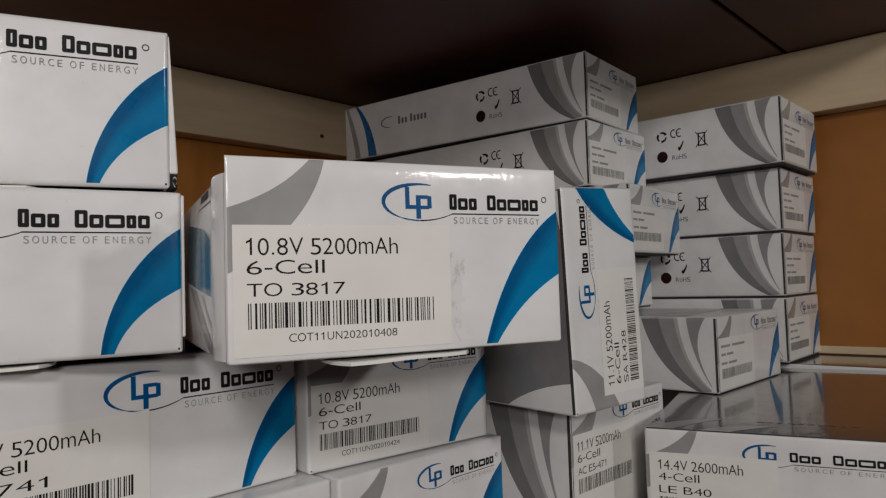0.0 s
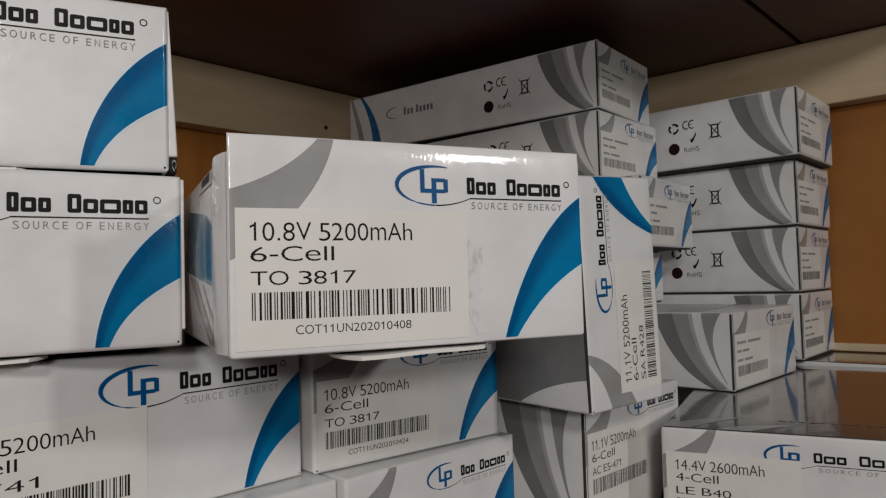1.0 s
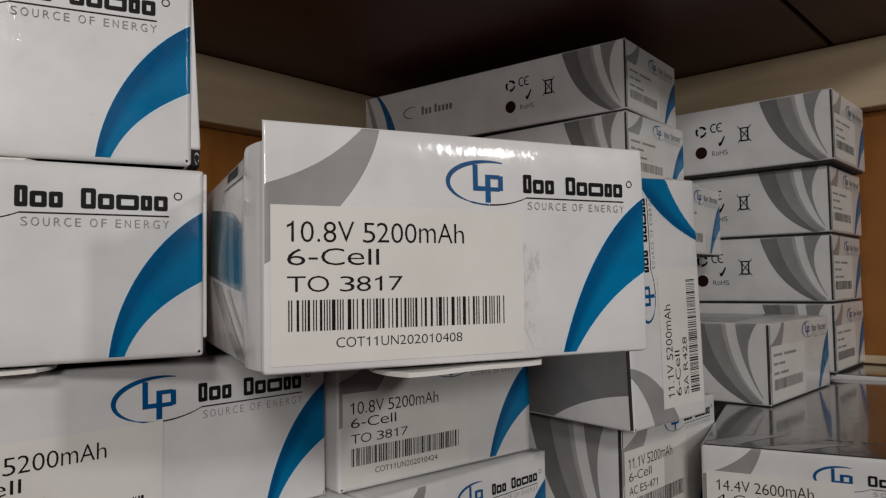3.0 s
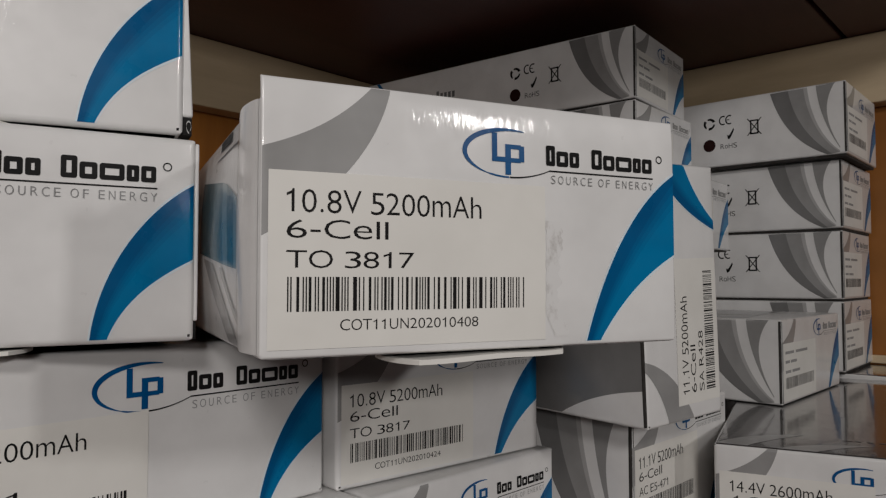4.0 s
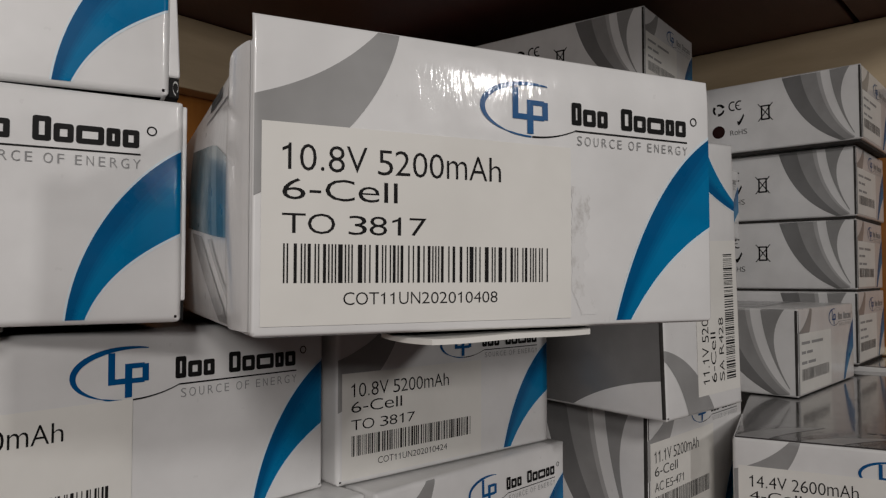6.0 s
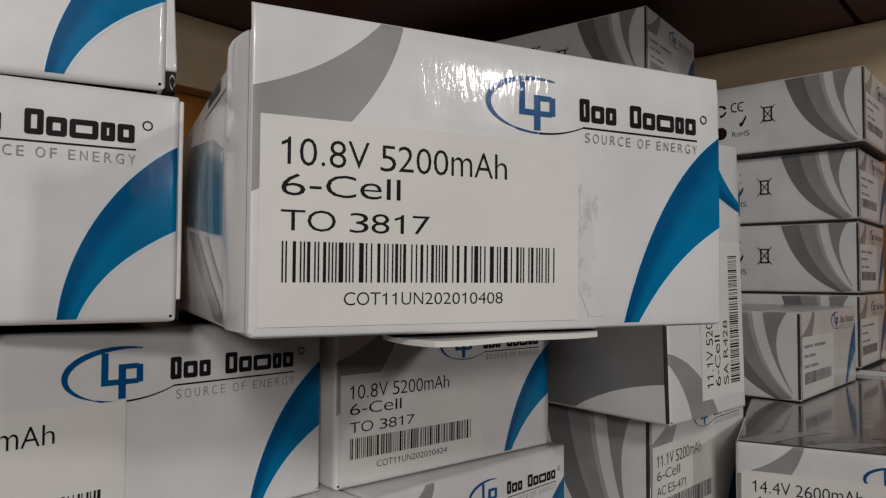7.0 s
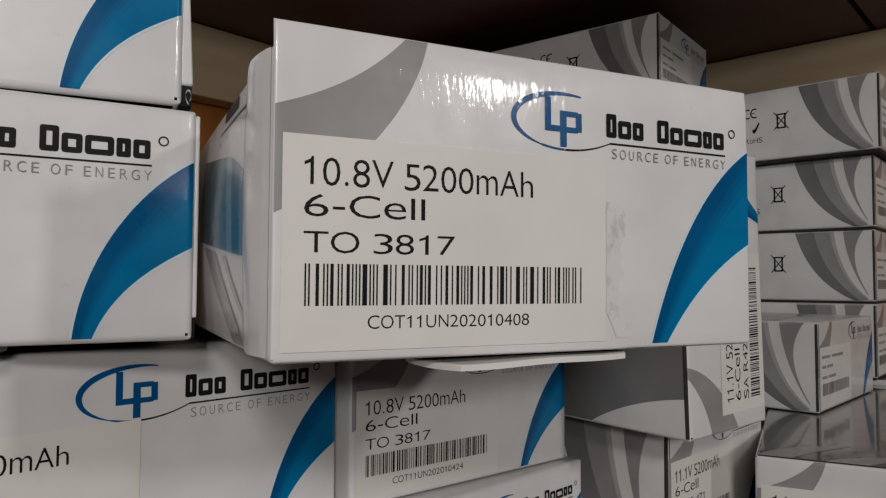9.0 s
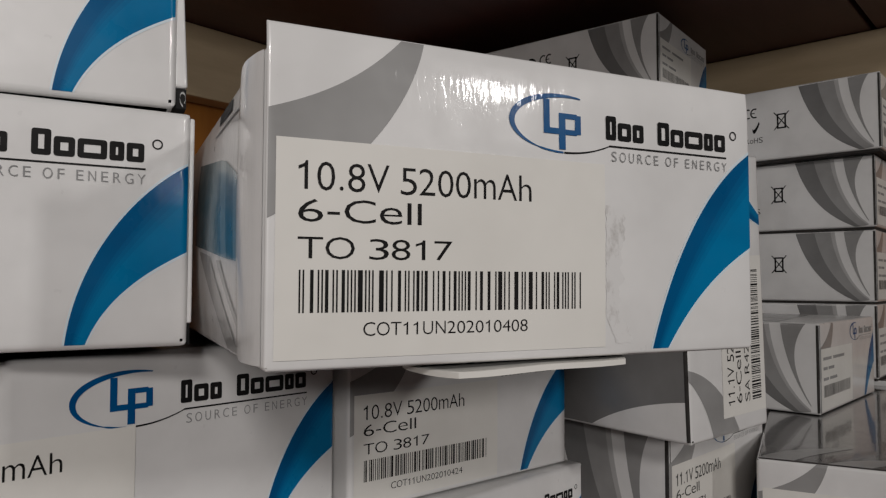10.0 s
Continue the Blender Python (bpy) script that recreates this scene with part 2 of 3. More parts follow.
def disc(face, cx, cz, r, out=0.13, n=24, bm=None):
    bm = bm or bmesh.new()
    bm.faces.new([bm.verts.new(face.lay(cx + r * math.cos(2 * math.pi * i / n), cz + r * math.sin(2 * math.pi * i / n), out)) for i in range(n)])
    return bm


# proportions of a plain sans-serif: advance, left, bottom, right, top of each character, in thousandths
SHAPES = {" ": (278, 0, 0, 0, 0), ".": (278, 87, 0, 191, 106), "-": (333, 44, 232, 289, 322), "0": (556, 37, -19, 519, 703), "1": (556, 101, 0, 359, 703),
          "2": (556, 26, 0, 507, 703), "3": (556, 34, -19, 522, 703), "4": (556, 25, 0, 523, 703), "5": (556, 32, -19, 514, 688), "6": (556, 38, -19, 518, 703),
          "7": (556, 37, 0, 523, 688), "8": (556, 38, -19, 517, 703), "9": (556, 42, -19, 514, 703)}
SHAPES.update({"A": (667, 14, 0, 654, 718), "B": (667, 74, 0, 627, 718), "C": (722, 44, -19, 681, 737), "E": (667, 86, 0, 616, 718)})
SHAPES.update({"F": (611, 86, 0, 583, 718), "G": (778, 48, -19, 704, 737), "L": (556, 76, 0, 537, 718), "N": (722, 76, 0, 646, 718), "O": (778, 39, -19, 739, 737), "R": (722, 88, 0, 684, 718),
               "S": (667, 49, -19, 620, 737), "T": (611, 14, 0, 597, 718), "U": (722, 79, -19, 644, 718), "V": (667, 20, 0, 647, 718)})
SHAPES.update({"H": (722, 77, 0, 646, 718), "o": (556, 35, -14, 521, 538), "Y": (667, 14, 0, 653, 718), "e": (556, 40, -15, 516, 538), "h": (556, 65, 0, 491, 718), "l": (222, 67, 0, 155, 718), "m": (833, 65, 0, 769, 538)})
GLYPHS = {}


def glyph(char):
    """Outline of one character of the built-in font, in a unit box; the one gets the flag that the font leaves out."""
    if char == "1":
        return [(0.61, 0), (0.97, 0), (0.97, 1), (0.74, 1), (0.61, 0.90), (0.0, 0.68), (0.0, 0.80), (0.61, 0.78)], [(0, 1, 2, 3, 4, 7), (5, 7, 4, 6)]
    if char not in GLYPHS:
        data = bpy.data.curves.new("words", "FONT")
        data.body, data.resolution_u, data.offset = char, 3, -0.008
        holder = new("words", data)
        bpy.context.view_layer.update()
        mesh = bpy.data.meshes.new_from_object(holder.evaluated_get(bpy.context.evaluated_depsgraph_get()))
        xs, zs = [v.co.x for v in mesh.vertices], [v.co.y for v in mesh.vertices]
        lx, hx, lz, hz = min(xs), max(xs), min(zs), max(zs)
        GLYPHS[char] = ([((v.co.x - lx) / (hx - lx), (v.co.y - lz) / (hz - lz)) for v in mesh.vertices], [tuple(p.vertices) for p in mesh.polygons])
        bpy.data.objects.remove(holder)
        bpy.data.curves.remove(data)
        bpy.data.meshes.remove(mesh)
    return GLYPHS[char]


def lettering(face, text, x0, x1, z0, z1, out=0.22, spacing=0):
    """Words in the built-in font, each character set to sans-serif proportions, the line fitted into that box."""
    pen, line = 0, []
    for char in text:
        line.append((char, pen))
        pen += SHAPES[char][0] + spacing
    start = SHAPES[text[0]][1]
    end = line[-1][1] + SHAPES[text[-1]][3]
    kx, kz = (x1 - x0) / (end - start), (z1 - z0) / 718
    bm = bmesh.new()
    for char, at in line:
        if char == " ":
            continue
        wide, left, low, right, high = SHAPES[char]
        verts, faces = glyph(char)
        made = [bm.verts.new(face.lay(x0 + (at + left + v[0] * (right - left) - start) * kx, z0 + (low + v[1] * (high - low)) * kz, out)) for v in verts]
        for f in faces:
            try:
                bm.faces.new([made[i] for i in f])
            except ValueError:
                pass
    return bm


def rounded_cell(face, x0, x1, z0, z1, thick, out, bm):
    """A printed hollow block with rounded corners."""
    r = 0.16 * min(x1 - x0, z1 - z0)
    loops = []
    for d, q in ((0, r), (thick, max(r - thick, 0.03))):
        a0, a1, b0, b1 = x0 + d, x1 - d, z0 + d, z1 - d
        loop = []
        for cx, cz, turn in ((a1 - q, b1 - q, 0), (a0 + q, b1 - q, 90), (a0 + q, b0 + q, 180), (a1 - q, b0 + q, 270)):
            loop += [bm.verts.new(face.lay(cx + q * math.cos(radians(turn + 30 * k)), cz + q * math.sin(radians(turn + 30 * k)), out)) for k in range(4)]
        loops.append(loop)
    n = len(loops[0])
    for k in range(n):
        bm.faces.new((loops[0][k], loops[0][(k + 1) % n], loops[1][(k + 1) % n], loops[1][k]))


def code_bars(seed, x0, x1, z0, z1, count=58):
    rnd = random.Random(seed)
    widths = [rnd.choice((1, 1, 1, 2, 2, 3)) for _ in range(2 * count - 1)]
    unit, x, out = (x1 - x0) / sum(widths), x0, []
    for i, k in enumerate(widths):
        if i % 2 == 0:
            out.append((x, x + k * unit * 0.92, z0, z1))
        x += k * unit
    return out


def brand(face, right, base, s, root, ink=None, spread=1.0):
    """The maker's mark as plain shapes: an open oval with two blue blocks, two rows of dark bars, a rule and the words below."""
    def X(x):
        return right + (x - 85.6) * s

    def Z(z):
        return base + (z - 35.85) * s
    ink = ink or INK

    def XT(x):
        return X(57.6) + (x - 57.6) * s * spread
    part("logo_oval", ring(face, X(49.2), Z(38.75), 10.2 * s, 4.75 * s, 72, 268, lambda t: s * (0.15 + 0.95 * math.sin(math.pi * min(1, t * 1.15 + 0.02)) ** 1.0 if t < 0.86 else 0.32), 0.14), NAVY, root)
    part("logo_tail", band(face, [(X(49.0), Z(34.16)), (X(54), Z(34.1)), (X(58.4), Z(35.95))], [(X(49.0), Z(33.84)), (X(54), Z(33.85)), (X(58.4), Z(35.75))], 0.14, 12), INK, root)
    part("logo_mark", bars(face, [(X(45.0), X(46.2), Z(37.0), Z(42.7)), (X(46.2), X(48.0), Z(37.0), Z(38.0)), (X(48.0), X(49.3), Z(34.5), Z(40.6)),
                                  (X(49.3), X(51.6), Z(39.7), Z(40.6)), (X(49.3), X(51.6), Z(37.0), Z(37.9)), (X(51.2), X(52.4), Z(37.2), Z(40.4))], 0.15), NAVY, root)
    cells = bmesh.new()
    for x0, widths in ((57.6, (2.5, 3.2, 2.7)), (69.0, (3.0, 3.3, 4.6, 2.5, 3.0))):
        x = x0
        for i, w in enumerate(widths):
            rounded_cell(face, XT(x), XT(x + w - 0.3), Z(36.95), Z(41.1 if i == 0 else 40.1), 0.92 * s, 0.15, cells)
            x += w + 0.06
    tagged(part("brand_block", cells, ink, root), kind="stuff")
    part("brand_rule", bars(face, [(XT(58.3), XT(85.6), Z(35.7), Z(36.0))], 0.15), ink, root)
    part("trade_mark", ring(face, XT(87.4), Z(40.2), 0.75 * s, 0.75 * s, 0, 360, lambda t: 0.24 * s, 0.15, 16), ink, root)
    part("slogan", lettering(face, "SOURCE OF ENERGY", XT(58.7), XT(85.6), Z(33.3), Z(34.95), 0.2, 230), SLOGAN_INK, root)


def end_art(face, root, brand_scale=1.0, brand_right=6.4, brand_base=35.85, sticker=(0.6, 57.2, 4.6, 32.6), words=(), number="", seed=1, readable=True, sweep=0.0, spread=1.0):
    """The printed end of a carton: grey and blue sweeps, the maker's mark, a paper sticker."""
    w, h = face.w, face.h
    part("grey_sweep", band(face, [(0.5, h - 12.6), (10, h - 9.6), (15.5, h - 5.5), (20.2, h - 0.5)], [(0.5, h - 28), (13, h - 21), (21, h - 12), (23.9, h - 0.5)], 0.08), GREY, root)
    q = sweep
    part("sweep_edge", band(face, [(w - 25.3 + q, 1.0), (w - 20.4 - q * 0.35, 16), (w - 12.3, 30.5), (w - 0.45, 37.6)], [(w - 24.8 + q, 1.0), (w - 20 - q * 0.35, 16), (w - 12, 30), (w - 0.45, 37)], 0.08), PALE_BLUE, root)
    part("sweep_edge", band(face, [(w - 21.5 + q, 1.0), (w - 14.6 - q * 0.35, 10.5), (w - 7.6, 15.5), (w - 0.45, 19.2)], [(w - 21.0 + q, 1.0), (w - 14.1 - q * 0.35, 10.1), (w - 7.2, 15.0), (w - 0.45, 18.6)], 0.08), PALE_BLUE, root)
    outer = [(w - 24.9 + q, 1.0), (w - 20 - q * 0.35, 16), (w - 12, 30), (w - 0.45, 37)]
    inner = [(w - 21.4 + q, 1.0), (w - 14.5 - q * 0.35, 10.5), (w - 7.5, 15.5), (w - 0.45, 19.2)]

    def between(k):
        return [Vector(p).lerp(Vector(q), f) for p, q, f in zip(outer, inner, k)]
    steps = [(0, 0, 0, 0), (0.35, 0.42, 0.36, 0.1), (0.42, 0.5, 0.44, 0.2), (0.5, 0.58, 0.52, 0.3), (0.58, 0.66, 0.6, 0.4), (1, 1, 1, 1)]
    for k, mat in enumerate(BLUES):
        part("blue_sweep", band(face, between(steps[k]), between(steps[k + 1]), 0.1), mat, root)
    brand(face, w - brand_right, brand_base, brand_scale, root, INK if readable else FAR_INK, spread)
    if sticker:
        x0, x1, z0, z1 = sticker
        s = part("sticker", band(face, [(max(x0, 1.6), 1.7), (max(x0, 1.6), z1)], [(x1, 1.7), (x1, z1)], 0.18, 12), STICKER, root, "cream paper sticker with black print")
        kx, kz = (x1 - x0) / 56.6, (z1 - z0) / 28.0
        rows = ((4.1, 41.9, 20.9, 25.0), (4.1, 22.7, 16.4, 19.6), (4.1, 27.8, 11.2, 14.2))
        for text, (a, b, c, d) in zip(words, rows):
            if text.startswith("~"):
                a, text = a + (b - a) * 0.25, text[1:]
            part("print_line", lettering(face, text, x0 + a * kx, x0 + b * kx, z0 + c * kz, z0 + d * kz, 0.26), INK, s)
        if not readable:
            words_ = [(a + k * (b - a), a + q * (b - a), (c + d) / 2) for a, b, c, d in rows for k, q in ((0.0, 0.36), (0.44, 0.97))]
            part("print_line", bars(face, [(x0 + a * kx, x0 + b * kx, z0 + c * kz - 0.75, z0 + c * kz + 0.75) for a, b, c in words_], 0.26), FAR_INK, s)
        tagged(part("barcode", bars(face, code_bars(seed, x0 + 4.3 * kx, x0 + 51.5 * kx, z0 + 3.6 * kz, z0 + 9.6 * kz), 0.26), INK if readable else FAR_DARK_INK, s), kind="stuff")
        if number:
            part("print_line", lettering(face, number, x0 + 13.7 * kx, x0 + 41.2 * kx, z0 + 0.2 * kz, z0 + 2.1 * kz, 0.26), INK, s)


def side_art(face, root, mirror=False, far=True):
    """The printed long side: grey crescents at the near end, small marks, the maker's mark, a blue sweep at the far end. x runs from the near end."""
    h, t = face.h, face.h - 0.5

    def P(pts):
        return [(face.w - x, z) if mirror else (x, z) for x, z in pts]
    part("grey_crescent", band(face, P([(48.5, t), (43, t * 0.55), (32, t * 0.2), (12.5, 0.5)]), P([(36.5, t), (33.5, t * 0.62), (26, t * 0.3), (9.5, 0.5)]), 0.08), DARK_GREY, root)
    part("grey_crescent", band(face, P([(36.5, t), (33.5, t * 0.62), (26, t * 0.3), (9.5, 0.5)]), P([(26.5, t), (24.5, t * 0.6), (17, t * 0.22), (4.5, 1.2)]), 0.08), GREY, root)
    part("grey_crescent", band(face, P([(18.5, t), (17, t * 0.6), (10.5, t * 0.3), (4.5, 4)]), P([(6.5, t), (15.5, t * 0.72), (12, t * 0.4), (4.3, 4.5)]), 0.08), GREY, root)
    part("pale_crescent", band(face, P([(26.5, t), (24.5, t * 0.6), (17, t * 0.22), (4.5, 1.2)]), P([(24.0, t), (22.5, t * 0.6), (15.5, t * 0.24), (4.5, 2.2)]), 0.08), PALE, root)

    def M(x):
        return face.w - x if mirror else x
    bm = None
    for k in range(3):
        bm = ring(face, M(92), h * 0.66, 3.6, 3.6, 20 + 120 * k, 112 + 120 * k, lambda q: 2.1 - 0.9 * q, 0.13, 8, bm)
    part("recycling_mark", bm, INK, root)
    part("ink_dot", disc(face, M(92.3), h * 0.33, 4.6), MAROON, root)
    a, b = sorted((M(84.5), M(76)))
    bm = ring(face, a + 2.6, h * 0.69, 2.6, 3.1, 60, 300, lambda q: 0.95, 0.13, 12)
    bm = ring(face, b - 1.2, h * 0.69, 2.6, 3.1, 60, 300, lambda q: 0.95, 0.13, 12, bm)
    bars(face, [(b - 3.6, b - 1.2, h * 0.69 - 0.3, h * 0.69 + 0.3)], 0.13, bm)
    part("conformity_mark", bm, INK, root)
    a, b = sorted((M(84), M(71)))
    part("compliance_mark", lettering(face, "RoHS", a, a + 12.0, h * 0.26, h * 0.26 + 3.6, 0.14), INK, root)
    part("tick", band(face, [(a + 5, h * 0.47), (a + 6.3, h * 0.41), (a + 9.5, h * 0.56)], [(a + 5.3, h * 0.42), (a + 6.4, h * 0.34), (a + 10.1, h * 0.53)], 0.13, 8), INK, root)
    c = M(59.5)
    z = h * 0.53
    rects = [(c - 3, c + 3, z + 4.2, z + 5.2), (c - 3.0, c - 1.9, z - 4.5, z + 4.2), (c + 1.9, c + 3.0, z - 4.5, z + 4.2), (c - 3.0, c + 3.0, z - 5.3, z - 4.2)]
    bm = bars(face, rects, 0.13)
    for s in (-1, 1):
        q = [(c - 4.8 * s - 0.42, z - 6), (c - 4.8 * s + 0.42, z - 6), (c + 4.8 * s + 0.42, z + 6.4), (c + 4.8 * s - 0.42, z + 6.4)]
        f = bm.faces.new([bm.verts.new(face.lay(x, y, 0.14)) for x, y in q])
        f.normal_update()
        if f.normal.dot(face.n) < 0:
            f.normal_flip()
    part("bin_mark", bm, INK, root)
    if far:
        a, b = sorted((M(199), M(142)))
        part("side_logo_oval", ring(face, a + 9, h * 0.57, 9, 4.6, 60, 280, lambda q: 0.25 + 0.9 * math.sin(math.pi * q), 0.13, 24), NAVY, root)
        part("side_brand_block", bars(face, [(a + 19.5 + i * 3.9 + (2 if i > 2 else 0), a + 22 + i * 3.9 + (2 if i > 2 else 0), h * 0.5, h * (0.64 if i in (0, 3) else 0.6)) for i in range(8)], 0.13), SOFT_INK, root)
        part("blue_sweep", band(face, P([(231, t), (222, t * 0.75), (217, t * 0.4), (216, 0.5)]), P([(228, t), (216, t * 0.75), (208, t * 0.4), (206, 0.5)]), 0.1), BLUE, root)
        part("grey_crescent", band(face, P([(243, t), (238, t * 0.6), (233, t * 0.3), (232, 0.5)]), P([(240, t), (232, t * 0.6), (227, t * 0.3), (226, 0.5)]), 0.08), GREY, root)


def tuck_tab(root, x0, x1, y0, drop, reach=1.3):
    """The tongue of the closing flap, slipped out along the lower edge: it hangs lowest near one end and curls back under the other."""
    bm = bmesh.new()
    n, m = 8, 14
    layers = []
    for thick in (0.0, 0.85):
        grid = []
        for i in range(n + 1):
            t = i / n
            taper = 4.5 * t * t
            row = []
            for k in range(m + 1):
                q = k / m
                sag = 1.25 - 0.95 * q + 0.14 * math.sin(9 * q)
                y = y0 + 10 - (10 + reach * (1.1 - 0.55 * q)) * t
                z = -0.25 - drop * sag * (0.3 + 0.7 * math.sin(t * math.pi * 0.5)) - thick
                row.append(bm.verts.new(Vector((x0 + taper + (x1 - x0 - 2 * taper) * q, y, z)) * MM))
            grid.append(row)
        layers.append(grid)
    top, low = layers
    for i in range(n):
        for k in range(m):
            bm.faces.new((top[i][k], top[i + 1][k], top[i + 1][k + 1], top[i][k + 1])).smooth = True
            bm.faces.new((low[i][k + 1], low[i + 1][k + 1], low[i + 1][k], low[i][k])).smooth = True
    for k in range(m):
        bm.faces.new((top[n][k], low[n][k], low[n][k + 1], top[n][k + 1]))
        bm.faces.new((top[0][k], top[0][k + 1], low[0][k + 1], low[0][k]))
    for i in range(n):
        bm.faces.new((top[i][0], low[i][0], low[i + 1][0], top[i + 1][0]))
        bm.faces.new((top[i][m], top[i + 1][m], low[i + 1][m], low[i][m]))
    bmesh.ops.recalc_face_normals(bm, faces=bm.faces)
    return part("tuck_tab", bm, STICKER, root, "loose cream-white cardboard tuck tab")


def carton(label, x, y, z, yaw, w, d, h, art=None, side=False, lean=0.0, upright=False, tab=None, group="battery cartons", swollen=0.3, puff=(0.3, 0.3), foot=0.0, cover=None, notches=("bl", "br"), grey_top=False, ear=0.0, ear_top=None, lip=0.0, edge=EDGE, crown=0.0):
    """A carton whose front lower left corner stands at x, y, z. Sizes in millimetres. Every panel is a card of its own
    over a core painted near black, which puts shade into the gaps.
    """
    root = new("battery_box")
    tagged(root, label, "carton", group)
    root.matrix_world = pose(x, y, z, 0, lean, yaw)
    tall, h = h, h - lip
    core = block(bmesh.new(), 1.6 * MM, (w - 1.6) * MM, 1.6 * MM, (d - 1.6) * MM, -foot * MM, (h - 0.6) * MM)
    part("inner_carton", core, GAP_DARK, root, "carton core coloured near black for the shade in the gaps")
    front = Face(w, tall, (0, 0, 0), (1, 0, 0), (0, -1, 0), amount=swollen, edge=edge, crown=crown)
    left = Face(d, h, (0, d, 0), (0, -1, 0), (-1, 0, 0), amount=puff[0])
    right_ = Face(d, h, (w, 0, 0), (0, 1, 0), (1, 0, 0), amount=puff[1])
    back = Face(w, h, (w, d, 0), (-1, 0, 0), (0, 1, 0), amount=0.1)
    top = Face(w, d, (0, 0, h), (1, 0, 0), (0, 0, 1), (0, 1, 0), amount=0.0)
    bottom = Face(w, d, (w, 0, 0), (-1, 0, 0), (0, 0, -1), (0, 1, 0), amount=0.0)
    for name, face in (("front_panel", front), ("left_panel", left), ("right_panel", right_), ("back_panel", back), ("top_panel", top), ("bottom_panel", bottom)):
        part(name, panel(face, seam=1.2 if side and name == "front_panel" else 0.0, notches=notches if name == "front_panel" else ()), cover if cover and name == "top_panel" else WHITE, root)
    if art is not None:
        if upright:
            turned = Face(tall, w, (0, 0, 0), (0, 0, 1), (0, -1, 0), (-1, 0, 0), amount=swollen)
            turned.o = Vector((w, 0, 0))
            end_art(turned, root, **art)
        else:
            end_art(front, root, **art)
    # the slits below are near-black strips standing in for shade
    if upright:
        part("slit_shade", band(left, [(d - 1.5, 1.0), (d - 1.5, h - 1.0)], [(d - 0.35, 1.0), (d - 0.35, h - 1.0)], 0.12, 8), GAP_DARK, root)
    if side:
        side_art(left, root, mirror=True)
        part("slit_shade", band(left, [(d - 1.6, 1.0), (d - 1.6, h - 1.0)], [(d - 0.35, 1.0), (d - 0.35, h - 1.0)], 0.12, 8), GAP_DARK, root, "dark strip painted as the slit's shade beside the end flap")
    if lip:
        part("flap_lip", block(bmesh.new(), 0.4 * MM, (w - 0.4) * MM, 0.75 * MM, 1.3 * MM, (h - 2) * MM, (tall - 0.35) * MM, 0.0002), WHITE, root)
    if ear:
        flap = block(bmesh.new(), (w - 0.6) * MM, (w + ear) * MM, 1.2 * MM, 16 * MM, 4.6 * MM, (h - 0.8) * MM, min(ear, 1.6) * 0.45 * MM, 3)
        if ear_top is not None:
            for v in flap.verts:
                if v.co.x > w * MM:
                    k = (v.co.z / MM - 4.6) / (h - 5.4)
                    v.co.x = w * MM + (v.co.x - w * MM) * (1 - k + k * ear_top / ear)
        part("ear_flap", flap, WHITE, root, "bulging white dust flap")
        if ear_top is not None:
            curl = bmesh.new()
            last = None
            for i in range(13):
                a = radians(-40 + 290 * i / 12)
                pair = [curl.verts.new(Vector((w + ear * 0.45 + 0.75 * math.cos(a) + 0.05 * i, 1.1, 2.2 + (1.25 + 0.03 * i) * math.sin(a) + d_)) * MM) for d_ in (-0.22, 0.22)]
                if last:
                    curl.faces.new((last[0], pair[0], pair[1], last[1]))
                last = pair
            bmesh.ops.solidify(curl, geom=curl.faces[:], thickness=0.0003)
            part("torn_curl", curl, WHITE, root, "torn curl of white card")
        # solid block in black ink, painted shade for the open corner
        part("corner_shade", block(bmesh.new(), (w - 0.6) * MM, (w + ear - 0.3) * MM, 1.6 * MM, 14 * MM, 0.3 * MM, 4.4 * MM), INK, root, "black block standing in for the dark under the side flap")
    if grey_top:
        part("grey_top_print", band(top, [(1.5, 20), (1.5, d - 2)], [(w - 1.5, 34), (w - 1.5, d - 2)], 0.09, 16), GREY, root)
    if tab:
        tuck_tab(root, *tab)
    return root, front, left, top


